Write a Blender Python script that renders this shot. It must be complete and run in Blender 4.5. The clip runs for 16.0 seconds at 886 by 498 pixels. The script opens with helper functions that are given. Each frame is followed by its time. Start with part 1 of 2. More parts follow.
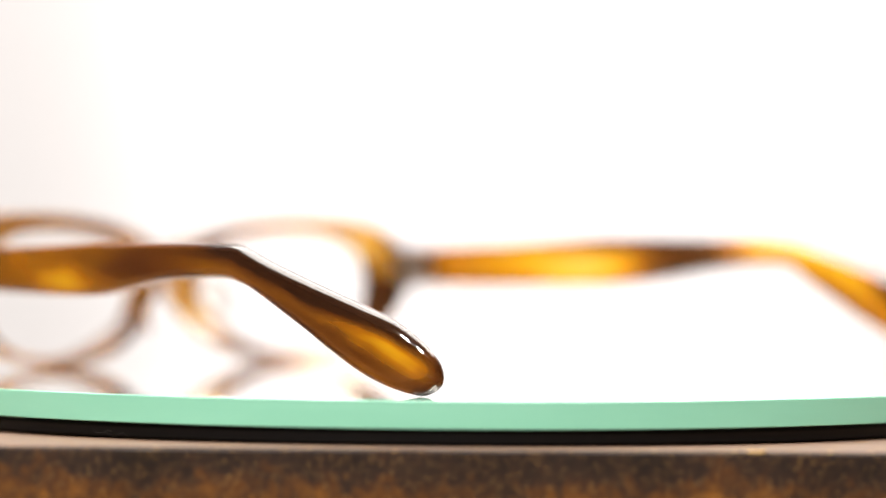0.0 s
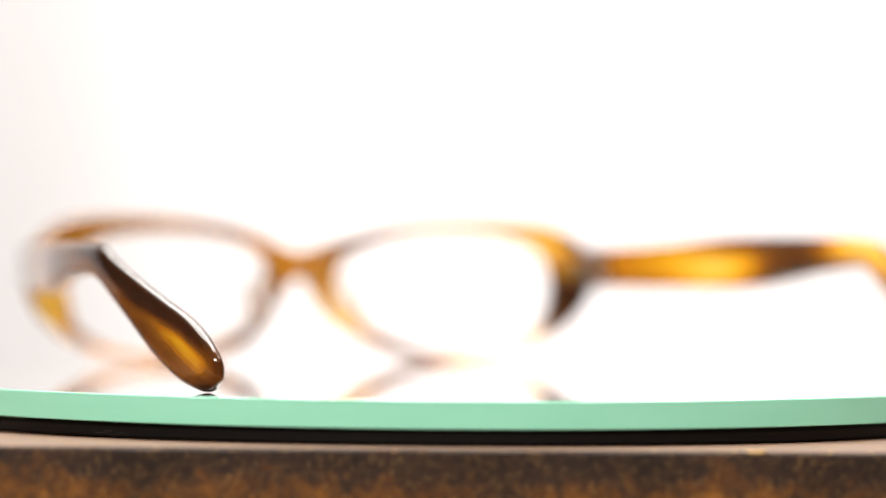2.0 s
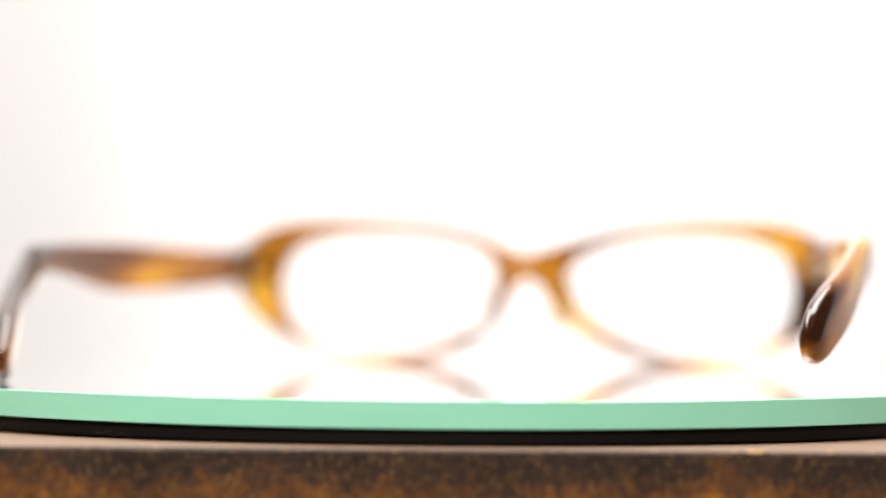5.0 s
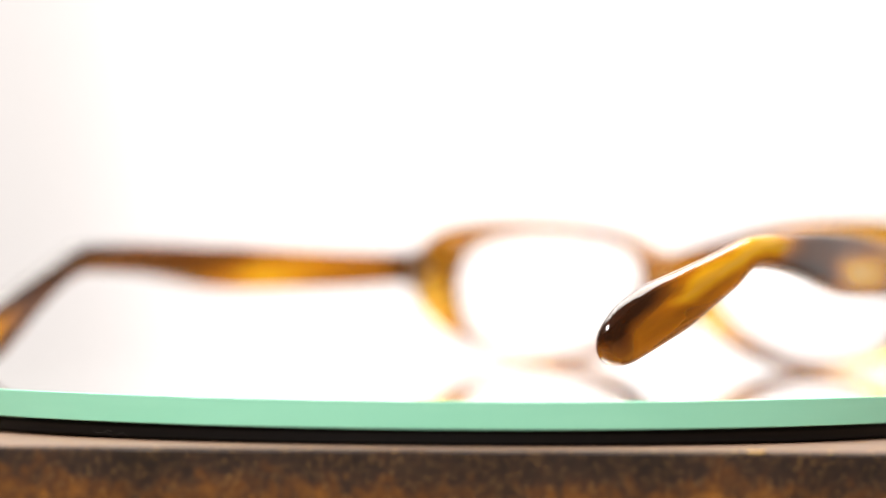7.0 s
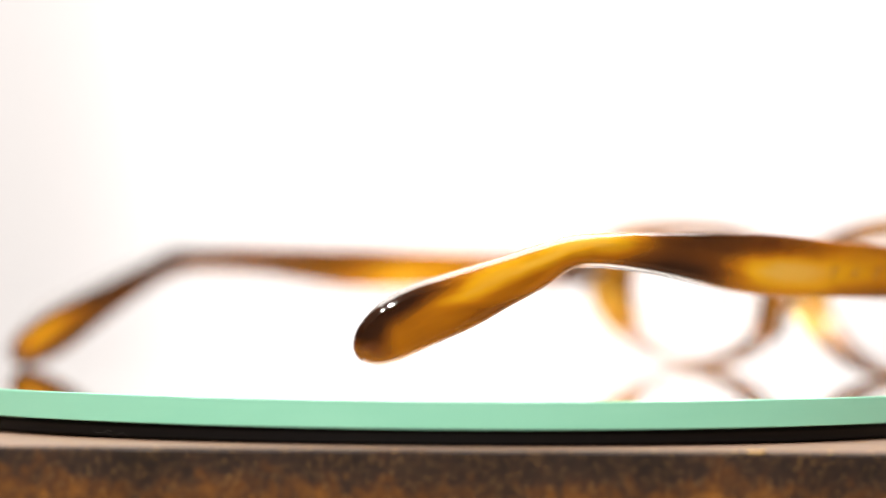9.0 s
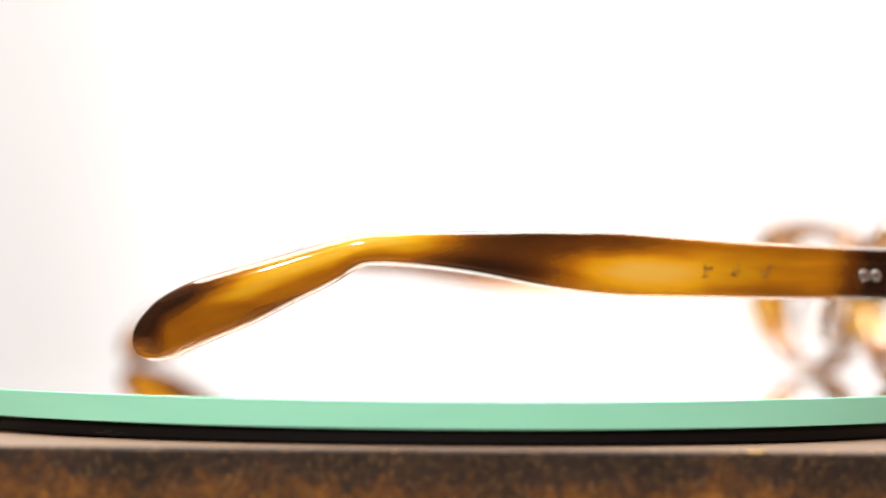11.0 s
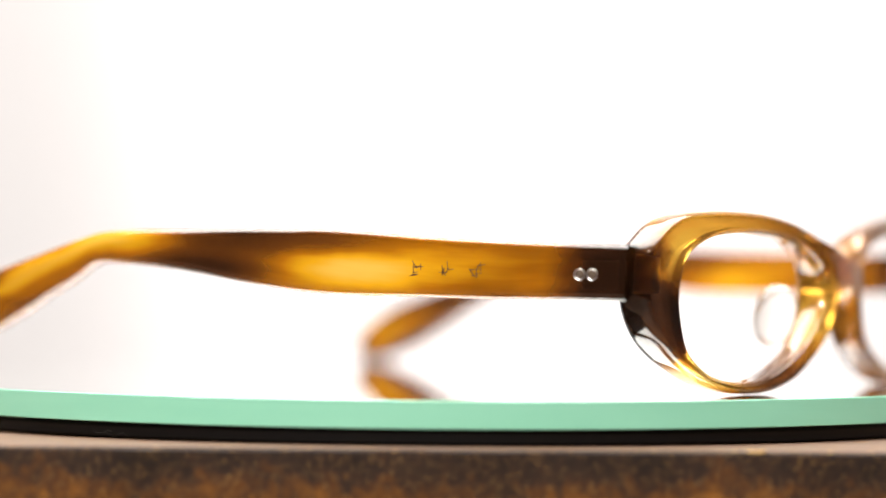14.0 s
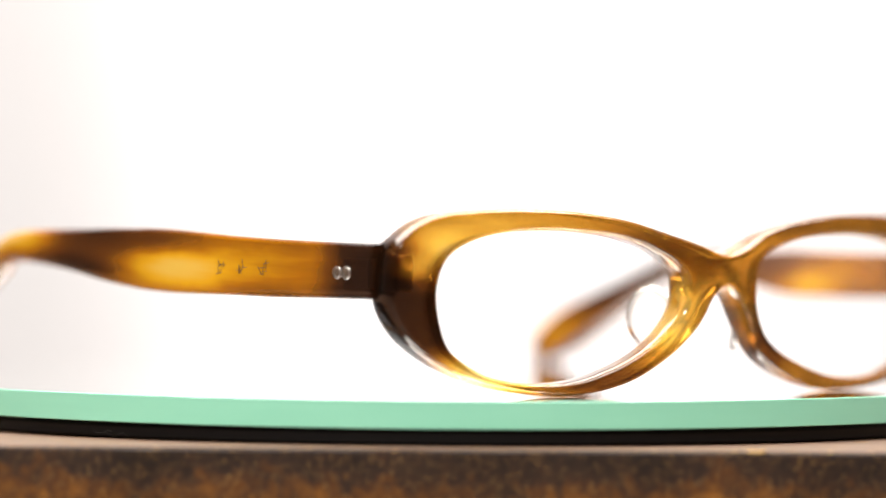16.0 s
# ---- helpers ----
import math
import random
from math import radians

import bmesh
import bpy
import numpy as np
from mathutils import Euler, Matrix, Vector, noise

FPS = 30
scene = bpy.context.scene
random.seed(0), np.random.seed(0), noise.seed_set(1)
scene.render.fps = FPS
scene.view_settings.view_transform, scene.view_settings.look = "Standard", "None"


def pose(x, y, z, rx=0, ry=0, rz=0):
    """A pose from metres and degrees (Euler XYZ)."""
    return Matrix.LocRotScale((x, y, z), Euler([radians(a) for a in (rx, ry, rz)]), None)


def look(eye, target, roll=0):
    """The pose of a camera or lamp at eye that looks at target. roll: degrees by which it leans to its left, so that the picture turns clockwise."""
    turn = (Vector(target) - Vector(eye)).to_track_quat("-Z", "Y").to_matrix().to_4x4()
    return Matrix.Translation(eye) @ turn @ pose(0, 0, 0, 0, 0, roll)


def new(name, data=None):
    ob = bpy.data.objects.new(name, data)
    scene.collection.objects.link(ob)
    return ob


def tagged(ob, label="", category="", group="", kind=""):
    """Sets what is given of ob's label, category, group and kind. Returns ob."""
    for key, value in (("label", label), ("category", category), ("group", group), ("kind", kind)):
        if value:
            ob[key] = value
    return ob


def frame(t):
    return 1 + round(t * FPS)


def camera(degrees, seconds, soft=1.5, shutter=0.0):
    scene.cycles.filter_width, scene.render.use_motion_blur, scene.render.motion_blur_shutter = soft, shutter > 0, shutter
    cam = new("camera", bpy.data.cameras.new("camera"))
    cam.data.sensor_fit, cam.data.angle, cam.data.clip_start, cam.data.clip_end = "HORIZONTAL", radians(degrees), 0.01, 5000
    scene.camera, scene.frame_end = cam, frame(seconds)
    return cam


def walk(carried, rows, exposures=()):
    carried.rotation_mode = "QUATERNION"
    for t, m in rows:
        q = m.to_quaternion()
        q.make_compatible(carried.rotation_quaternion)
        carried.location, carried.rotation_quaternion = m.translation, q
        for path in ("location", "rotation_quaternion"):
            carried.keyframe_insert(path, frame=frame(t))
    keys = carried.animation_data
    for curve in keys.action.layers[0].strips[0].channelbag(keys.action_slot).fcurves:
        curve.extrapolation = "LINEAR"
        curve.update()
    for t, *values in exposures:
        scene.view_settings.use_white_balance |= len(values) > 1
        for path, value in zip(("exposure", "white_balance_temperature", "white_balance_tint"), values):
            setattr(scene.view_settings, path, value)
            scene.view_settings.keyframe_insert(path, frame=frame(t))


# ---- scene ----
cam = camera(14.843, 16.0, soft=1.5)
cam.data.dof.use_dof = True
cam.data.dof.focus_distance = 0.5595
cam.data.dof.aperture_fstop = 5.9
EYE = (-0.0004, -0.6406, 0.02363)
TILT = radians(-0.042)
VIEW = look(EYE, (EYE[0], EYE[1] + math.cos(TILT), EYE[2] - math.sin(TILT)), 0.455)
walk(cam, [(0, VIEW), (16, VIEW)])

# ---- light ----
world = bpy.data.worlds.new("studio")
world.use_nodes = True
world.node_tree.nodes["Background"].inputs[0].default_value = (1.0, 0.97, 0.95, 1)
world.node_tree.nodes["Background"].inputs[1].default_value = 0.02
scene.world = world
scene.view_settings.exposure = 0.0


def lamp(name, eye, target, size, power, length=0.0, colour=(1, 0.955, 0.90)):
    data = bpy.data.lights.new(name, "AREA")
    data.shape, data.size, data.energy, data.color = "DISK", size, power, colour
    if length:
        data.shape, data.size_y = "RECTANGLE", length
    ob = new(name, data)
    ob.matrix_world = look(eye, target)
    return ob


lamp("softbox_lamp", (0.02, 0.12, 0.74), (0.02, 0.1199, 0), 0.95, 27.0, 0.76)
lamp("spot_lamp", (-0.27, -0.76, 0.75), (0, 0, 0), 0.07, 7.0)
lamp("spot_lamp", (-0.07, -0.80, 0.75), (0, 0, 0), 0.07, 7.0)


# ---- materials ----
class Mat:
    """A node material with short calls."""

    def __init__(self, name):
        self.m = bpy.data.materials.new(name)
        self.m.use_nodes = True
        self.t = self.m.node_tree
        self.b = self.t.nodes["Principled BSDF"]
        self.out = self.t.nodes["Material Output"]
        self.co = self.t.nodes.new("ShaderNodeTexCoord").outputs["Object"]

    def use_grain(self):
        """Coordinates that run along a bent part: across its thickness, along its length, across its height."""
        n = self.t.nodes.new("ShaderNodeAttribute")
        n.attribute_name = "grain"
        self.co = n.outputs["Vector"]

    def node(self, kind, **k):
        n = self.t.nodes.new(kind)
        for a, v in k.items():
            if a == "operation":
                n.operation = v
            elif a == "data_type":
                n.data_type = v
            elif a == "blend_type":
                n.blend_type = v
        return n

    def put(self, sock, v):
        if hasattr(v, "is_output"):
            self.t.links.new(v, sock)
        else:
            sock.default_value = v

    def set(self, **k):
        for a, v in k.items():
            self.put(self.b.inputs[a.replace("_", " ")], v)
        return self

    def math(self, op, a, b=0.0, clamp=False):
        n = self.node("ShaderNodeMath", operation=op)
        n.use_clamp = clamp
        self.put(n.inputs[0], a)
        self.put(n.inputs[1], b)
        return n.outputs[0]

    def scale(self, v, s):
        n = self.node("ShaderNodeVectorMath", operation="MULTIPLY")
        self.put(n.inputs[0], v)
        n.inputs[1].default_value = s
        return n.outputs[0]

    def noise(self, v, scale, detail=3.0, rough=0.5, distort=0.0):
        n = self.node("ShaderNodeTexNoise")
        self.put(n.inputs["Vector"], v)
        n.inputs["Scale"].default_value = scale
        n.inputs["Detail"].default_value = detail
        n.inputs["Roughness"].default_value = rough
        n.inputs["Distortion"].default_value = distort
        return n.outputs["Fac"]

    def warp(self, v, scale, amount):
        n = self.node("ShaderNodeTexNoise")
        self.put(n.inputs["Vector"], v)
        n.inputs["Scale"].default_value = scale
        n.inputs["Detail"].default_value = 2.0
        s = self.node("ShaderNodeVectorMath", operation="SUBTRACT")
        self.put(s.inputs[0], n.outputs["Color"])
        s.inputs[1].default_value = (0.5, 0.5, 0.5)
        a = self.node("ShaderNodeVectorMath", operation="ADD")
        self.put(a.inputs[0], v)
        self.put(a.inputs[1], self.scale(s.outputs[0], (amount,) * 3))
        return a.outputs[0]

    def ramp(self, fac, stops):
        n = self.node("ShaderNodeValToRGB")
        while len(n.color_ramp.elements) < len(stops):
            n.color_ramp.elements.new(0.5)
        for e, (p, c) in zip(n.color_ramp.elements, stops):
            e.position, e.color = p, (*c, 1)
        self.put(n.inputs[0], fac)
        return n.outputs[0]

    def remap(self, v, a, b, c=0.0, d=1.0):
        n = self.node("ShaderNodeMapRange")
        n.interpolation_type = "SMOOTHSTEP"
        self.put(n.inputs[0], v)
        for i, w in enumerate((a, b, c, d)):
            n.inputs[i + 1].default_value = w
        return n.outputs[0]

    def mix(self, fac, a, b, blend="MIX"):
        n = self.node("ShaderNodeMix", data_type="RGBA", blend_type=blend)
        self.put(n.inputs[0], fac)
        self.put(n.inputs[6], a if hasattr(a, "is_output") else (*a, 1))
        self.put(n.inputs[7], b if hasattr(b, "is_output") else (*b, 1))
        return n.outputs[2]

    def near(self, v, centre, radii, soft=0.85):
        """1 inside an ellipsoid patch, falling to 0 outside it."""
        s = self.node("ShaderNodeVectorMath", operation="SUBTRACT")
        self.put(s.inputs[0], v)
        s.inputs[1].default_value = centre
        l = self.node("ShaderNodeVectorMath", operation="LENGTH")
        self.put(l.inputs[0], self.scale(s.outputs[0], tuple(1 / r for r in radii)))
        return self.remap(l.outputs["Value"], 1 - soft, 1 + soft, 1.0, 0.0)

    def bump(self, height, strength, dist):
        n = self.node("ShaderNodeBump")
        n.inputs["Strength"].default_value = strength
        n.inputs["Distance"].default_value = dist
        self.put(n.inputs["Height"], height)
        self.put(self.b.inputs["Normal"], n.outputs[0])
        return self


DARK = (0.034, 0.013, 0.006)
BROWN = (0.150, 0.046, 0.007)
AMBER = (0.44, 0.155, 0.006)
HONEY = (0.81, 0.415, 0.012)
PALE = (0.86, 0.58, 0.11)


def horn(name, dark=(), light=(), shift=0.0, seed=0.0, tones=(AMBER, HONEY, PALE), clear=0.46, along=(0, 1, 0), gloss=0.06, bent=False):
    """Polished buffalo horn: honey and amber streaks along the grain, dark clouds and pale clouds at their places."""
    M = Mat(name)
    if bent:
        M.use_grain()
    off = M.node("ShaderNodeVectorMath", operation="ADD")
    M.put(off.inputs[0], M.co)
    off.inputs[1].default_value = (seed, seed * 0.7, seed * 1.3)
    w = M.warp(off.outputs[0], 40, 0.006)
    grain = M.noise(M.scale(w, tuple(22 if a else 220 for a in along)), 1.0, 4.0, 0.5, 0.3)
    cloud = M.noise(M.scale(w, tuple(24 if a else 56 for a in along)), 1.0, 1.0, 0.4)
    fibre = M.noise(M.scale(M.co, tuple(70 if a else 1500 for a in along)), 1.0, 3.0, 0.6)
    v = M.math("ADD", M.math("MULTIPLY", grain, 0.42), M.math("MULTIPLY", cloud, 0.50))
    v = M.math("ADD", v, M.math("MULTIPLY", M.math("SUBTRACT", fibre, 0.5), 0.06))
    v = M.math("ADD", v, shift + 0.065)
    pw = M.warp(M.co, 90, 0.0025)
    for c, r, a in dark:
        v = M.math("SUBTRACT", v, M.math("MULTIPLY", M.near(pw, c, r, 0.95), a * 1.3))
    for c, r, a in light:
        v = M.math("ADD", v, M.math("MULTIPLY", M.near(pw, c, r, 0.95), a * 1.3))
    col = M.ramp(v, [(0.10, DARK), (0.31, BROWN), (0.54, tones[0]), (0.74, tones[1]), (1.0, tones[2])])
    M.set(Base_Color=col, Roughness=gloss, IOR=1.54, Transmission_Weight=clear)
    M.set(Specular_IOR_Level=0.5, Coat_Weight=0.25, Coat_IOR=1.5, Coat_Roughness=0.03)
    M.bump(M.noise(M.scale(M.co, (400, 90, 400)), 1.0, 2.0), 0.06, 0.0004)
    return M.m


HORN_A = horn("horn_temple_plain", seed=0.31, shift=-0.075, bent=True,
              dark=[((0, 0.003, 0), (0.02, 0.006, 0.02), 0.30), ((0, 0.075, 0.001), (0.02, 0.020, 0.003), 0.10), ((0, 0.102, 0.0022), (0.02, 0.014, 0.0018), 0.32),
                    ((0, 0.121, 0.0036), (0.02, 0.014, 0.0013), 0.30), ((0, 0.1385, 0), (0.02, 0.0025, 0.006), 0.22), ((0, 0.118, -0.0027), (0.02, 0.018, 0.0022), 0.10), ((0, 0.114, 0), (0.02, 0.016, 0.006), 0.13)],
              light=[((0, 0.048, -0.002), (0.02, 0.008, 0.0022), 0.24), ((0, 0.035, 0), (0.02, 0.012, 0.003), 0.12), ((0, 0.127, 0.001), (0.02, 0.009, 0.0018), 0.28),
                     ((0, 0.110, 0), (0.02, 0.008, 0.0012), 0.08)])
HORN_B = horn("horn_temple_marked", seed=0.12, shift=-0.012, bent=True,
              dark=[((0, 0.001, 0), (0.02, 0.0070, 0.02), 0.50), ((0, 0.0715, 0.001), (0.02, 0.010, 0.006), 0.25), ((0, 0.055, 0.004), (0.02, 0.018, 0.0026), 0.15),
                    ((0, 0.075, -0.0032), (0.02, 0.016, 0.0018), 0.13), ((0, 0.016, -0.004), (0.02, 0.014, 0.0015), 0.12), ((0, 0.0255, 0), (0.02, 0.007, 0.006), 0.07),
                    ((0, 0.112, -0.003), (0.02, 0.018, 0.0028), 0.05), ((0, 0.1265, 0.0032), (0.02, 0.0075, 0.0020), 0.46), ((0, 0.1315, 0.0012), (0.02, 0.002, 0.003), 0.20)],
              light=[((0, 0.049, -0.0015), (0.02, 0.009, 0.0025), 0.30), ((0, 0.033, 0), (0.02, 0.012, 0.003), 0.14), ((0, 0.087, 0.0012), (0.02, 0.009, 0.0018), 0.20),
                     ((0, 0.108, 0.0015), (0.02, 0.014, 0.0015), 0.20), ((0, 0.116, -0.001), (0.02, 0.013, 0.003), 0.09)])
HORN_F = horn("horn_front", seed=0.55, shift=-0.045, clear=0.78, along=(1, 0, 0), tones=((0.53, 0.225, 0.020), (0.87, 0.54, 0.070), (0.95, 0.80, 0.38)), gloss=0.06,
              dark=[((0.0600, 0.078, 0.0115), (0.0075, 0.02, 0.0080), 0.40), ((0.0630, 0.076, 0.020), (0.003, 0.02, 0.008), 0.35),
                    ((0.013, 0.083, 0.0255), (0.010, 0.02, 0.004), 0.14), ((0.020, 0.083, 0.002), (0.014, 0.02, 0.0025), 0.12),
                    ((-0.0115, 0.083, 0.0065), (0.004, 0.02, 0.004), 0.15)],
              light=[((0.009, 0.083, 0.012), (0.005, 0.02, 0.006), 0.28), ((0.047, 0.08, 0.004), (0.010, 0.02, 0.003), 0.28), ((0.053, 0.079, 0.0235), (0.004, 0.02, 0.003), 0.14),
                     ((-0.058, 0.078, 0.012), (0.005, 0.02, 0.006), 0.3), ((0.042, 0.081, 0.0285), (0.016, 0.02, 0.003), 0.04),
                     ((0.0605, 0.078, 0.0205), (0.003, 0.02, 0.0018), 0.3)])

mirror = Mat("mirror_top").set(Base_Color=(0.93, 0.95, 0.94, 1), Metallic=1.0, Roughness=0.015).m

g = Mat("green_glass_edge")
g.set(Base_Color=g.mix(g.noise(g.scale(g.co, (40, 40, 300)), 1.0, 2.0), (0.275, 0.67, 0.485), (0.325, 0.73, 0.54)),
      Roughness=0.25, IOR=1.5, Subsurface_Weight=0.0, Coat_Weight=0.2)
GREEN = g.m

k = Mat("black_plastic")
k.set(Base_Color=(0.004, 0.004, 0.0045, 1), Roughness=0.45, Specular_IOR_Level=0.22)
k.bump(k.noise(k.co, 900, 2.0), 0.05, 0.0003)
BLACK = k.m

w = Mat("speckled_brown_wood")
v = w.warp(w.co, 60, 0.012)
blot = w.noise(w.scale(v, (55, 55, 70)), 1.0, 5.0, 0.62)
cloud = w.noise(w.scale(v, (170, 170, 200)), 1.0, 4.0, 0.6)
fleck = w.noise(w.scale(w.co, (700, 700, 520)), 1.0, 3.0, 0.6)
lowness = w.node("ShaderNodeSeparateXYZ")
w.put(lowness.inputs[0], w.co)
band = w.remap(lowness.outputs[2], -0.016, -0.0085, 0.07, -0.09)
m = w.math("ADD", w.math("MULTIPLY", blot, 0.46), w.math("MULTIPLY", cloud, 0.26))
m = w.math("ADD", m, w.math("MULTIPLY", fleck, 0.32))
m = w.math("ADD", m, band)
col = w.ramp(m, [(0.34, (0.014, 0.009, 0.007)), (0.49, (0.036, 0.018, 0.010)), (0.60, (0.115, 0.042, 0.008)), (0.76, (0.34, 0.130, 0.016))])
dust = w.noise(w.co, 2300, 2.0, 0.5)
col = w.mix(w.math("MULTIPLY", w.remap(dust, 0.62, 0.69), 0.55), col, (0.50, 0.27, 0.08))
w.set(Base_Color=col, Roughness=w.remap(blot, 0.3, 0.7, 0.45, 0.7), Specular_IOR_Level=0.3)
w.bump(fleck, 0.3, 0.0005)
WOOD = w.m

t = Mat("worn_tan_wood")
col = t.mix(t.noise(t.scale(t.co, (40, 260, 60)), 1.0, 5.0, 0.6), (0.07, 0.036, 0.021), (0.17, 0.098, 0.062))
col = t.mix(t.remap(t.noise(t.co, 300, 4.0, 0.6), 0.5, 0.7), col, (0.16, 0.085, 0.032))
t.set(Base_Color=col, Roughness=0.55).bump(t.noise(t.co, 500, 3.0), 0.3, 0.0004)
TAN = t.m

c = Mat("pale_chipped_wood")
c.set(Base_Color=c.mix(c.noise(c.co, 3000, 3.0), (0.42, 0.22, 0.06), (0.72, 0.48, 0.16)), Roughness=0.6)
CHIP = c.m
e = Mat("dark_table_wood")
e.set(Base_Color=e.mix(e.noise(e.scale(e.co, (4, 60, 60)), 1.0, 4.0, 0.6), (0.050, 0.030, 0.020), (0.11, 0.066, 0.042)), Roughness=0.5)
DESK = e.m
SILVER = Mat("silver_metal").set(Base_Color=(0.78, 0.76, 0.73, 1), Metallic=1.0, Roughness=0.28).m
PIT = Mat("dark_rivet_core").set(Base_Color=(0.10, 0.07, 0.05, 1), Roughness=0.4).m
CLEAR = Mat("clear_acetate").set(Base_Color=(1, 0.97, 0.93, 1), Roughness=0.04, IOR=1.47, Transmission_Weight=1.0).m
MARK = Mat("engraved_brown").set(Base_Color=(0.075, 0.030, 0.007, 1), Roughness=0.5).m
HAIR = Mat("grey_fibre").set(Base_Color=(0.055, 0.048, 0.044, 1), Roughness=0.7).m

p = Mat("white_paint")
p.set(Base_Color=p.mix(p.noise(p.co, 3.0, 4.0), (0.78, 0.77, 0.76), (0.84, 0.83, 0.82)), Roughness=0.8)
PAINT = p.m
q = Mat("grey_studio_wall")
q.set(Base_Color=q.mix(q.noise(q.co, 2.0, 4.0), (0.060, 0.057, 0.054), (0.078, 0.075, 0.072)), Roughness=0.8)
GREYWALL = q.m

# white backdrop paper; emission stands in for light on it, brightest behind the subject
d = Mat("glowing_paper")
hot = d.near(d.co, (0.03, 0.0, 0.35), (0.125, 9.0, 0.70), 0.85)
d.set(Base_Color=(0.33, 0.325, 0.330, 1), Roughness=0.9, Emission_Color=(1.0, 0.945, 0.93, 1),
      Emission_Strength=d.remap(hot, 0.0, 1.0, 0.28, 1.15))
PAPER = d.m


# ---- mesh helpers ----
def mesh_of(name, verts, faces, material, smooth=True):
    me = bpy.data.meshes.new(name)
    me.from_pydata([tuple(v) for v in verts], [], faces)
    me.materials.append(material)
    bm = bmesh.new()
    bm.from_mesh(me)
    bmesh.ops.recalc_face_normals(bm, faces=bm.faces)
    bm.to_mesh(me)
    bm.free()
    for f in me.polygons:
        f.use_smooth = smooth
    return me


def part(name, me, parent=None, label=""):
    ob = new(name, me)
    if parent:
        ob.parent = parent
    if label:
        ob["label"] = label
    return ob


def box(lo, hi, bevel=0.0, seg=2):
    bm = bmesh.new()
    bmesh.ops.create_cube(bm, size=1.0)
    for v in bm.verts:
        v.co = Vector([(a + b) / 2 + c * (b - a) for a, b, c in zip(lo, hi, v.co)])
    if bevel:
        bmesh.ops.bevel(bm, geom=bm.edges[:], offset=bevel, segments=seg, affect="EDGES", profile=0.5)
    return bm


def bm_mesh(name, bm, *materials, smooth=False):
    me = bpy.data.meshes.new(name)
    bm.to_mesh(me)
    bm.free()
    for m in materials:
        me.materials.append(m)
    for f in me.polygons:
        f.use_smooth = smooth
    return me


def spline(pts, per, closed=False):
    """Catmull-Rom through control points of any dimension."""
    P = np.array(pts, float)
    n = len(P)
    out = []
    for i in range(n if closed else n - 1):
        if closed:
            a, b, c, d = P[(i - 1) % n], P[i], P[(i + 1) % n], P[(i + 2) % n]
        else:
            a, b, c, d = P[max(i - 1, 0)], P[i], P[i + 1], P[min(i + 2, n - 1)]
        for s in np.arange(per) / per:
            out.append(0.5 * (2 * b + (c - a) * s + (2 * a - 5 * b + 4 * c - d) * s ** 2 + (3 * b - a - 3 * c + d) * s ** 3))
    if not closed:
        out.append(P[-1])
    return np.array(out)


def loft(rings):
    """Faces that join closed rings of equal length, capped at both ends."""
    n = len(rings[0])
    verts = [v for r in rings for v in r]
    faces = []
    for i in range(len(rings) - 1):
        for j in range(n):
            a, b = i * n + j, i * n + (j + 1) % n
            faces.append((a, b, b + n, a + n))
    faces.append(tuple(range(n)))
    faces.append(tuple(range((len(rings) - 1) * n, len(rings) * n)))
    return verts, faces


def lathe(profile, seg=64):
    """Turned solid about z from (radius, z) pairs, capped."""
    rings = [[(r * math.cos(2 * math.pi * i / seg), r * math.sin(2 * math.pi * i / seg), z) for i in range(seg)] for r, z in profile]
    return loft(rings)


# ---- setting ----
def plain(name, lo, hi, material, label, category):
    return tagged(part(name, bm_mesh(name, box(lo, hi), material)), label, category, kind="structure")


TABLE = -0.0453
plain("table_top", (-0.9, -0.45, TABLE - 0.03), (0.9, 0.75, TABLE), DESK, "plain dark brown wooden table under the display board", "table top")
plain("backdrop", (-1.2, 0.62, -0.40), (1.2, 0.63, 1.1), PAPER, "bright white paper backdrop with added glow behind the turntable", "backdrop")
plain("floor", (-1.6, -1.8, -0.80), (1.6, 1.2, -0.75), GREYWALL, "plain grey studio floor", "floor")
plain("ceiling", (-1.6, -1.8, 1.5), (1.6, 1.2, 1.55), PAINT, "plain white studio ceiling", "ceiling")
plain("wall_north", (-1.6, 1.2, -0.75), (1.6, 1.25, 1.5), PAINT, "plain white studio wall", "wall")
plain("wall_south", (-1.6, -1.85, -0.75), (1.6, -1.8, 1.5), GREYWALL, "plain grey studio wall", "wall")
plain("wall_west", (-1.65, -1.8, -0.75), (-1.6, 1.2, 1.5), GREYWALL, "plain grey studio wall", "wall")
plain("wall_east", (1.6, -1.8, -0.75), (1.65, 1.2, 1.5), GREYWALL, "plain grey studio wall", "wall")


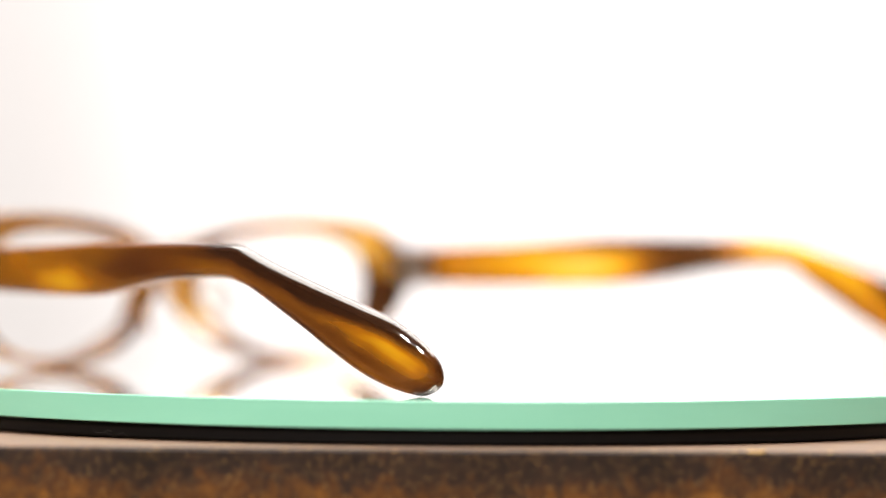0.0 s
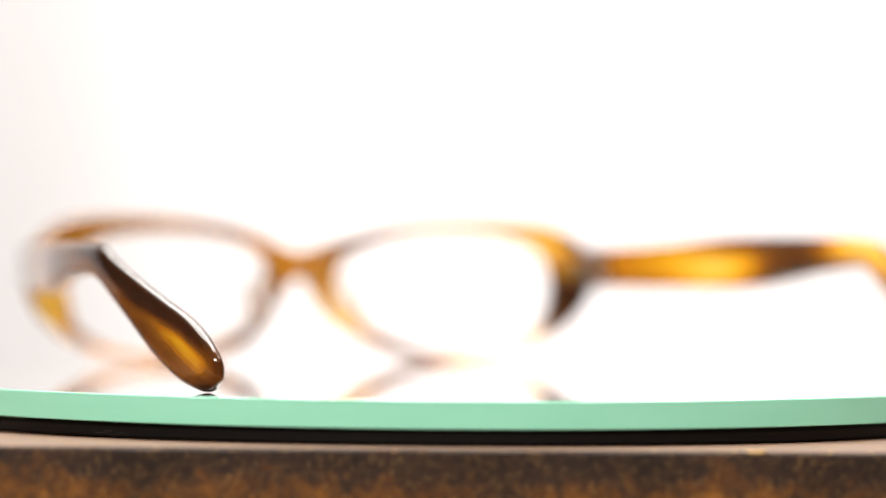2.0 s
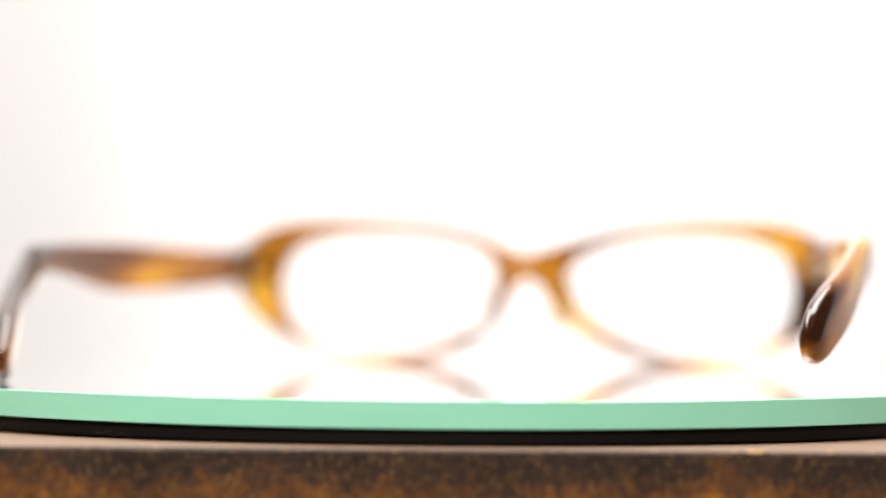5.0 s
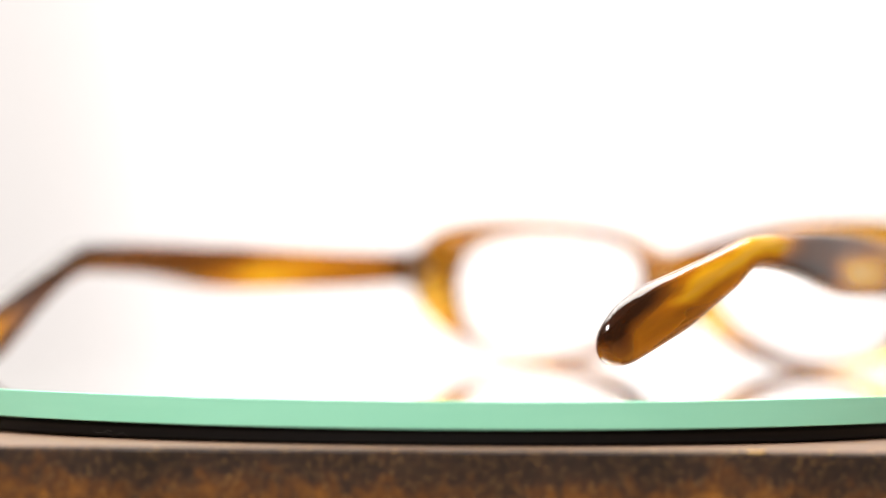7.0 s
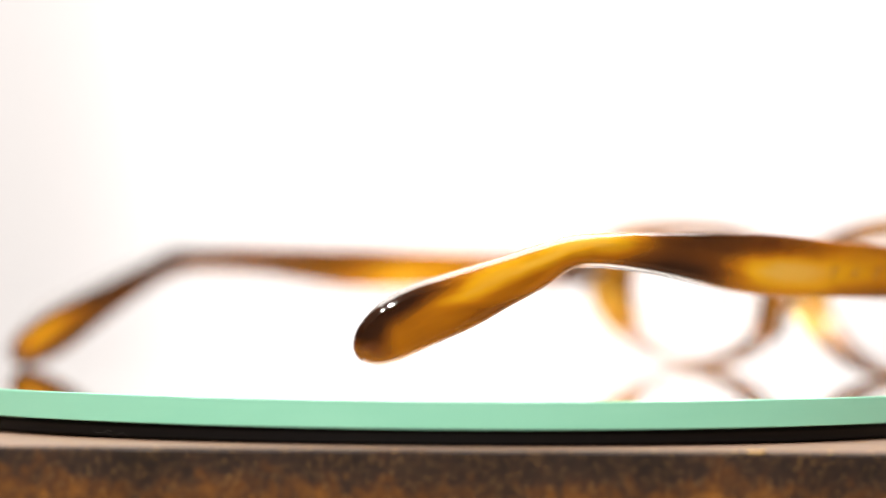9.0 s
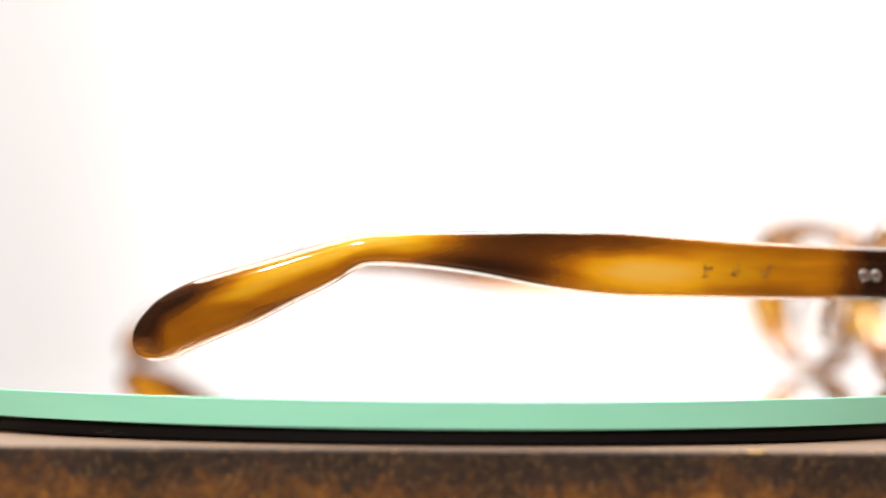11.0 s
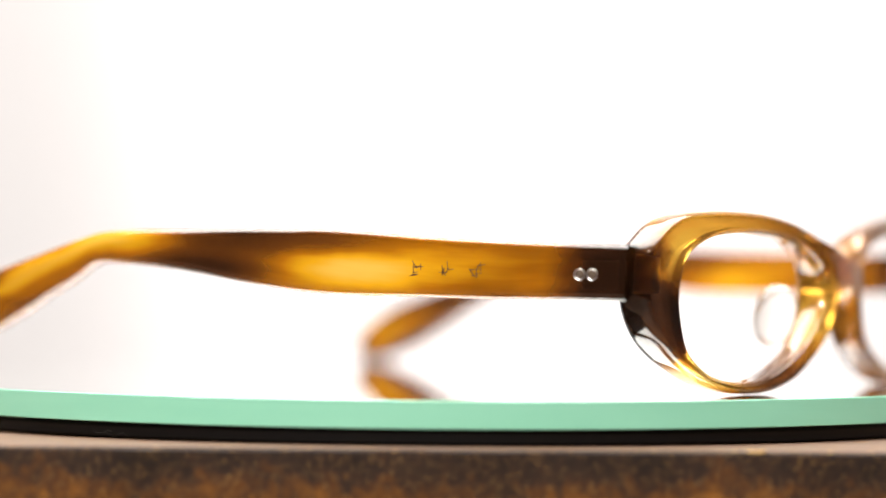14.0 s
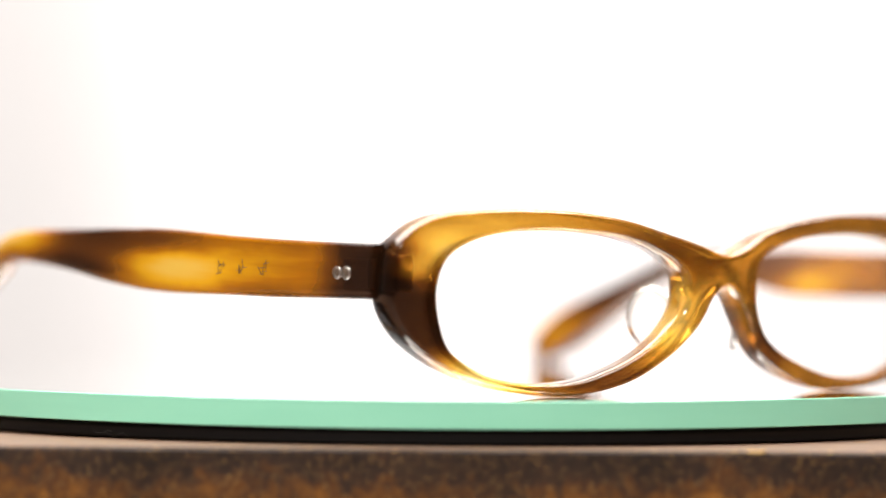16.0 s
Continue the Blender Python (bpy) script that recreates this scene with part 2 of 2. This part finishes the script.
# ---- display board and turntable ----
def display_board():
    thing = new("display_board")
    tagged(thing, "thick dark brown speckled wooden board under the turntable", "board")
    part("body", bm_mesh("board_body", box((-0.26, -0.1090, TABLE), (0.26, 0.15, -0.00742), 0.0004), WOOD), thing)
    part("top_layer", bm_mesh("board_top", box((-0.2598, -0.1087, -0.00742), (0.2598, 0.1498, -0.00730), 0.00005), TAN), thing,
         "worn tan upper face of the board")
    rng = random.Random(9)
    for x, size in ((0.0455, 0.5), (0.0478, 0.9), (0.0493, 1.3), (0.0500, 0.6), (0.0604, 0.5), (0.0330, 0.4), (-0.0210, 0.35), (0.0668, 0.4)):
        bm = bmesh.new()
        bmesh.ops.create_icosphere(bm, subdivisions=2, radius=0.00042 * size)
        for v in bm.verts:
            v.co = Vector((v.co.x * 1.8, v.co.y, v.co.z * 0.55)) * rng.uniform(0.75, 1.2) + Vector((x, -0.10885, -0.00735))
        part("wood_chip", bm_mesh("wood_chip", bm, CHIP, smooth=True), thing, "pale yellow chip on the worn board edge")
    return thing


DISC_R, DISC_T = 0.1020, 0.00457


def turntable():
    thing = new("display_turntable")
    tagged(thing, "round mirror-topped turntable with green glass edge and black base", "turntable")
    z0 = -DISC_T
    v, f = lathe([(0.0925, -0.0073), (0.0995, -0.0073), (0.1007, -0.0071), (0.1011, -0.0066), (0.1009, -0.0061), (0.1012, -0.0056), (0.1012, -0.0049), (0.1008, z0)], 256)
    part("base", mesh_of("turntable_base", v, f, BLACK), thing, "black plastic turntable base")
    c = 0.00012
    v, f = lathe([(DISC_R - c, z0), (DISC_R, z0 + c), (DISC_R, -c), (DISC_R - c, 0.0)], 256)
    me = mesh_of("glass_disc", v, f, GREEN)
    me.materials.append(mirror)
    for poly in me.polygons:
        poly.use_smooth = len(poly.vertices) == 4
        if poly.center.z > -c * 0.1:
            poly.material_index = 1
    me.update()
    disc = part("glass_disc", me, thing, "round mirror glass disc with green edge")
    me.set_sharp_from_angle(angle=radians(30))
    return thing, disc


def fibre(points):
    rings = []
    P = spline(points, 8)
    for i, q in enumerate(P):
        d = P[min(i + 1, len(P) - 1)] - P[max(i - 1, 0)]
        d = Vector(d).normalized()
        a = d.cross(Vector((0, 1, 0))).normalized()
        b = d.cross(a)
        r = 0.000022
        rings.append([Vector(q) + a * r * math.cos(u) + b * r * math.sin(u) for u in (0, 2.1, 4.2)])
    v, f = loft(rings)
    ob = part("lint_fibre", mesh_of("lint_fibre", v, f, HAIR))
    return tagged(ob, "thin grey lint hair caught at the black base", "lint", group="lint on the base")


# ---- eyeglasses ----
MID = 0.0007          # middle of the front across the turntable
FRONT_Y, BEND_R, THICK = 0.0822, 0.300, 0.0050


def front_y(x):
    return FRONT_Y - (x - MID) ** 2 / (2 * BEND_R) + 0.042 * (x - MID)


OUTER = [(0, 23.7), (3.6, 24.7), (8.4, 26.4), (13, 27.9), (18.5, 29.2), (27, 30.3), (36, 30.7), (45, 30.6), (52.2, 29.95), (56.3, 28.5), (59.5, 26.2),
         (61.6, 24.0), (62.3, 20), (62.2, 15), (59.8, 10.4), (55.8, 6.8), (51.5, 4.2), (45.5, 1.9), (37.5, 0.5), (30, 0.1), (23.5, 0.6), (16.2, 2.5),
         (10.3, 5.9), (6.4, 10.0), (4.2, 13.4), (2.5, 16.2)]
INNER = [(53.4, 14.5), (53.2, 19), (51.3, 22.8), (47.2, 25.2), (41.5, 26.6), (32.5, 27.1), (23, 26.5), (16, 25.1), (11, 23.0), (8.3, 20.5), (7.7, 17.5),
         (8.4, 14), (11.2, 10.2), (15.2, 7.2), (20.8, 4.7), (28.3, 2.6), (36.5, 2.3), (43.8, 3.5), (48.8, 5.9), (51.8, 8.8)]


def front_mesh():
    """The front: outline with two openings, rounded all round, bowed forward at the bridge."""
    cu = bpy.data.curves.new("front_outline", "CURVE")
    cu.dimensions, cu.fill_mode = "2D", "BOTH"
    bev, flat = 0.0010, 0.0005
    cu.extrude, cu.bevel_depth, cu.bevel_resolution, cu.offset = flat, bev, 4, -bev
    right = [(x, z) for x, z in OUTER]
    left = [(-x, z) for x, z in OUTER[1:]][::-1]
    bottom = [(0, 17.8)]
    outline = spline(right + bottom + left, 5, True)
    loops = [outline, spline(INNER, 6, True), spline([(-x, z) for x, z in INNER], 6, True)]
    for pts in loops:
        s = cu.splines.new("POLY")
        s.points.add(len(pts) - 1)
        for p, (x, z) in zip(s.points, pts):
            p.co = (x * 1.012 / 1000, z / 1000, 0, 1)
        s.use_cyclic_u = True
    ob = bpy.data.objects.new("front_outline", cu)
    scene.collection.objects.link(ob)
    me = bpy.data.meshes.new_from_object(ob.evaluated_get(bpy.context.evaluated_depsgraph_get()))
    bpy.data.objects.remove(ob)
    me.name = "front"
    bm = bmesh.new()
    bm.from_mesh(me)
    bmesh.ops.remove_doubles(bm, verts=bm.verts, dist=4e-6)
    faces_of = {}

    def surfaces(x):
        """Front and rear surface (y) at x across from the middle, and the sideways pull at the nose."""
        nose = math.exp(-(max(0.0, abs(x) - 0.004) / 0.0055) ** 2)
        end = min(1.0, max(0.0, (abs(x) - 0.050) / 0.008))
        end = end * end * (3 - 2 * end)
        fore = front_y(x + MID) + 0.0006 * nose
        rear = front_y(x + MID) - THICK - 0.0016 * nose - 0.0010 * end
        return fore, rear, 0.0024 * nose

    bm.verts.index_update()
    for v in bm.verts:
        x, z, d = v.co
        fore, rear, pull = surfaces(x)
        k = d / (2 * (bev + flat)) + 0.5
        v.co = (x + MID - pull, rear + k * (fore - rear), z)
        if k > 0.999 or k < 0.001:
            i = 0 if k > 0.5 else 1
            slope = (surfaces(x + 1e-4)[i] - surfaces(x - 1e-4)[i]) / 2e-4
            faces_of[v.index] = Vector((-slope, 1.0, 0.0)).normalized() * (1 if i == 0 else -1)
    bmesh.ops.recalc_face_normals(bm, faces=bm.faces)
    caps = [f for f in bm.faces if all(v.index in faces_of for v in f.verts)]
    if sum(f.normal.dot(faces_of[f.verts[0].index]) for f in caps) < 0:
        bmesh.ops.reverse_faces(bm, faces=bm.faces[:])
    bm.to_mesh(me)
    bm.free()
    me.materials.clear()
    me.materials.append(HORN_F)
    for f in me.polygons:
        f.use_smooth = True
    me.normals_split_custom_set_from_vertices([faces_of.get(v.index, v.normal) for v in me.vertices])
    return me


def round_rect(a, b, r, soft, seg=6):
    """Ring of a rounded rectangle with half sizes a, b and corner radius r."""
    rx, ry = min(r * (0.95 + 0.40 * soft), a), min(r * (0.90 + 0.70 * soft), b)
    hard = 0.25 * (1 - soft)
    out = []
    upper = ry
    for k, (sx, sy) in enumerate(((1, 1), (-1, 1), (-1, -1), (1, -1))):
        ry = upper if sy > 0 else upper * (1 - 0.5 * soft)
        for i in range(seg + 1):
            u = math.pi / 2 * (k + i / seg)
            p, e = math.pi / 2 * k, math.pi / 2 * (k + 1)
            s = i / seg
            cx, cy = math.cos(p) * (1 - s) + math.cos(e) * s, math.sin(p) * (1 - s) + math.sin(e) * s
            out.append((sx * (a - rx) + rx * ((1 - hard) * math.cos(u) + hard * cx), sy * (b - ry) + ry * ((1 - hard) * math.sin(u) + hard * cy)))
        if k % 2:
            low = upper * (1 - 0.5 * soft)
            y0, y1 = (b - upper, low - b) if k == 1 else (low - b, b - upper)
            for s in (0.10, 0.36, 0.64, 0.90):
                out.append((sx * a, y0 + (y1 - y0) * s))
    return out


def temple_mesh(name, stations, plan, material):
    """stations: upper edge (y, z), lower edge (y, z), thickness and roundness, in mm; plan: (y, x) of the middle."""
    S = spline(stations, 5)
    plan = spline(plan, 12)
    o = np.argsort(plan[:, 0])
    rings, grain, run, last = [], [], 0.0, None
    for ty, tz, by, bz, th, rd in S:
        y, z = (ty + by) / 2, (tz + bz) / 2
        hy, hz = (ty - by) / 2, (tz - bz) / 2
        b = math.hypot(hy, hz)
        run += math.hypot(y - last[0], z - last[1]) if last else 0.0
        last = (y, z)
        ring = []
        for u, w in round_rect(th / 2, b, rd * th / 2, min(1.0, max(0.0, (rd - 0.45) / 0.55))):
            py = y + hy * w / b
            x = np.interp(py, plan[o, 0], plan[o, 1])
            ring.append(((x + u) / 1000, py / 1000, (z + hz * w / b) / 1000))
            grain += [u / 1000, run / 1000, w / 1000]
        rings.append(ring)
    v, f = loft(rings)
    me = mesh_of(name, v, f, material)
    me.attributes.new("grain", "FLOAT_VECTOR", "POINT").data.foreach_set("vector", grain)
    me.set_sharp_from_angle(angle=radians(50))
    return me


STATIONS_B = [(74.7, 24.8, 74.3, 15.8, 4.2, 0.45), (62.9, 25.1, 62.7, 15.9, 4.2, 0.45), (51.3, 25.5, 51.3, 15.9, 4.2, 0.45), (39.9, 26.1, 39.9, 16.1, 4.2, 0.45),
              (28.3, 26.9, 28.3, 16.2, 4.2, 0.45), (21.8, 27.2, 21.8, 16.5, 4.2, 0.45), (16.8, 27.2, 16.7, 17, 4.2, 0.5), (9.7, 27.2, 9.6, 18, 4.2, 0.5),
              (1.7, 27.1, 1.7, 19.4, 4.2, 0.6), (-4.6, 27.1, -4.6, 20.3, 4.1, 0.7), (-12.1, 27, -12.1, 21, 4, 0.8), (-19, 26.5, -17.9, 21.1, 4, 0.9),
              (-23.6, 25.4, -20.8, 20.1, 4, 0.95)]
TAIL_B = [(-28.1, 24.1, -24.5, 17.8, 4, 1), (-34.9, 22.1, -30.7, 14.7, 4.1, 1), (-41.8, 20.1, -36.6, 11.6, 4.2, 1), (-47.6, 18.2, -42.2, 9.2, 4.2, 1),
          (-52.4, 15.6, -47.1, 7.1, 4, 1), (-55.0, 13.1, -50.1, 5.8, 3.7, 1), (-56.5, 10.9, -52.6, 5.2, 3.2, 1), (-57.0, 8.9, -54.6, 5.4, 2.3, 1),
          (-56.9, 7.7, -55.8, 6.0, 1.3, 1), (-56.6, 6.9, -56.4, 6.6, 0.4, 1)]
STATIONS_A = [(71.8, 24.2, 71.4, 16.5, 4.2, 0.45), (62.7, 23.9, 62.5, 16.2, 4.2, 0.45), (48.4, 23.9, 48.4, 15.6, 4.2, 0.45), (30.3, 24.3, 30.3, 15.3, 4.2, 0.45),
              (17.9, 24.7, 18, 15.3, 4.2, 0.45), (11.7, 24.7, 11.7, 15.8, 4.2, 0.5), (3.5, 24.8, 3.5, 17.1, 4.2, 0.55), (-3.9, 24.8, -3.8, 18.2, 4.2, 0.6),
              (-11.8, 24.8, -11.8, 18.7, 4.1, 0.7), (-19.4, 24.6, -18.8, 18.9, 4, 0.85), (-23.7, 24.4, -21.8, 18.7, 4, 0.95)]
TAIL_A = [(-26.8, 23.3, -23.9, 18.1, 4, 1), (-31.1, 21.45, -27.6, 16.65, 4, 1), (-42, 17.21, -36.8, 11.11, 4.1, 1), (-48.2, 14.77, -42.7, 7.17, 4.2, 1), (-53.7, 12.42, -48.1, 3.72, 4.1, 1),
          (-58.1, 9.47, -52.9, 1.47, 3.8, 1), (-61.4, 6.13, -56.9, 0.33, 3.2, 1), (-62.4, 3.78, -59.2, 0.08, 2.2, 1), (-62.4, 2.24, -60.8, 0.64, 1, 1)]
PLAN_B = [(90, 59.2), (75, 62.6), (50, 67.6), (30, 71.6), (8, 76.6), (-15, 80.2), (-40, 79.4), (-60, 75.6)]
PLAN_A = [(90, -57.6), (75, -60.6), (50, -65.2), (30, -68.8), (5, -72.6), (-20, -73.6), (-40, -70.7), (-64, -64.0)]


def along(plan, y):
    P = spline(plan, 12)
    o = np.argsort(P[:, 0])
    x = np.interp(y, P[o, 0], P[o, 1])
    x2 = np.interp(y + 1, P[o, 0], P[o, 1])
    return x / 1000, math.atan2(x2 - x, 1.0)


def rivet(parent, plan, side, y, z):
    """Silver ring with a darker core set in the outer face of a temple."""
    x, turn = along(plan, y)
    m = Matrix.Translation((x, y / 1000, z / 1000)) @ Matrix.Rotation(-turn, 4, "Z") @ Matrix.Rotation(radians(90) * side, 4, "Y") @ Matrix.Translation((0, 0, 0.0021))
    v, f = lathe([(0.00098, -0.0004), (0.00098, 0.00004), (0.00091, 0.00009), (0.00082, 0.00009), (0.00077, 0.00003)], 32)
    ring = part("rivet", mesh_of("rivet", [m @ Vector(q) for q in v], f, SILVER), parent, "round silver rivet")
    v, f = lathe([(0.00077, -0.0003), (0.00077, 0.00003), (0.00056, 0.00008), (0.0002, 0.00010)], 24)
    part("rivet_core", mesh_of("rivet_core", [m @ Vector(q) for q in v], f, PIT), ring)


def hinge(parent, plan, side):
    """Small metal hinge on the inner face of a temple."""
    x, turn = along(plan, 71)
    m = Matrix.Translation((x - side * 0.0026, 0.071, 0.0200)) @ Matrix.Rotation(-turn, 4, "Z")
    bm = box((-0.0008, -0.0055, -0.0024), (0.0008, 0.0035, 0.0024), 0.0003)
    bm.transform(m)
    plate = part("hinge", bm_mesh("hinge_plate", bm, SILVER, smooth=False), parent, "silver metal hinge")
    v, f = lathe([(0.0012, -0.0029), (0.0015, -0.0026), (0.0015, 0.0026), (0.0012, 0.0029)], 20)
    part("hinge_barrel", mesh_of("hinge_barrel", [m @ (Vector(q) + Vector((-side * 0.0006, 0.0038, 0))) for q in v], f, SILVER), plate)


def nose_pad(parent, side):
    """Clear teardrop pad behind the nasal rim."""
    rings = []
    for s in np.linspace(-1, 1, 13):
        c = math.sqrt(max(0.0, 1 - s * s))
        ring = []
        for i in range(20):
            u = 2 * math.pi * i / 20
            ring.append(Vector((0.0007 * s, 0.0042 * (0.86 + 0.14 * c) * math.cos(u) * (1 if abs(s) < .99 else .9), 0.0058 * (0.86 + 0.14 * c) * math.sin(u) * (1 if abs(s) < .99 else .9))))
        rings.append(ring)
    v, f = loft(rings)
    m = Matrix.Translation((MID - 0.001 + side * 0.0072 - (0.0050 if side < 0 else 0), 0.0726, 0.0125)) @ Matrix.Rotation(side * radians(48), 4, "Z") @ Matrix.Rotation(side * radians(14), 4, "Y")
    part("nose_pad", mesh_of("nose_pad", [m @ q for q in v], f, CLEAR), parent, "clear acetate nose pad")


def engraving(parent):
    """Faint maker's marking on the outer face, as short bars."""
    rng = random.Random(4)
    for cy in (39.4, 44.4, 49.6):
        for i in range(8):
            y, z = cy + rng.uniform(-0.9, 0.9), 20.6 + rng.uniform(-0.95, 0.95)
            x, turn = along(PLAN_B, y)
            long = rng.uniform(0.45, 0.85) / 1000
            bm = box((-0.00004, -long, -0.00006), (0.00004, long, 0.00006))
            bm.transform(Matrix.Translation((x + 0.00209, y / 1000, z / 1000)) @ Matrix.Rotation(-turn, 4, "Z") @ Matrix.Rotation(rng.choice((0.05, 0.1, 0.15, 1.5, 1.6, 1.0, 2.2)), 4, "X"))
            part("engraved_bar", bm_mesh("engraved_bar", bm, MARK), parent)


def eyeglasses():
    thing = new("eyeglasses")
    tagged(thing, "polished amber and dark brown horn eyeglasses open on mirror disc", "eyeglasses")
    front = part("front_frame", front_mesh(), thing, "honey brown horn front with dark outer corner")
    for side in (1, -1):
        nose_pad(front, side)
    b = part("temple", temple_mesh("temple_marked", STATIONS_B + TAIL_B, PLAN_B, HORN_B), thing, "amber horn temple with two silver rivets and faint marking")
    a = part("temple", temple_mesh("temple_plain", STATIONS_A + TAIL_A, PLAN_A, HORN_A), thing, "brown and amber horn temple touching the mirror")
    for y in (66.5, 68.6):
        rivet(b, PLAN_B, 1, y, 20.1)
        rivet(a, PLAN_A, -1, y, 19.4)
    hinge(b, PLAN_B, 1)
    hinge(a, PLAN_A, -1)
    engraving(b)
    return thing


display_board()
table_turn, disc = turntable()
specs = eyeglasses()
for curl in ([(-57.6, -5.9), (-57.0, -6.3), (-56.2, -6.5), (-55.4, -6.2), (-54.8, -6.6)], [(-54.6, -6.5), (-53.8, -6.9), (-53.0, -6.5), (-52.2, -6.4), (-51.6, -6.8)],
             [(-55.6, -6.4), (-54.9, -6.0), (-54.2, -6.2)]):
    fibre([(x / 1000, -math.sqrt(0.1016 ** 2 - (x / 1000) ** 2), z / 1000) for x, z in curl])


def motions():
    """The disc and the eyeglasses on it turn together at an even pace."""
    rows = [(i / 2, pose(0, 0, 0, 0, 0, 45.751 - 11.978 * i / 2)) for i in range(33)]
    walk(disc, rows)
    walk(specs, rows)


motions()
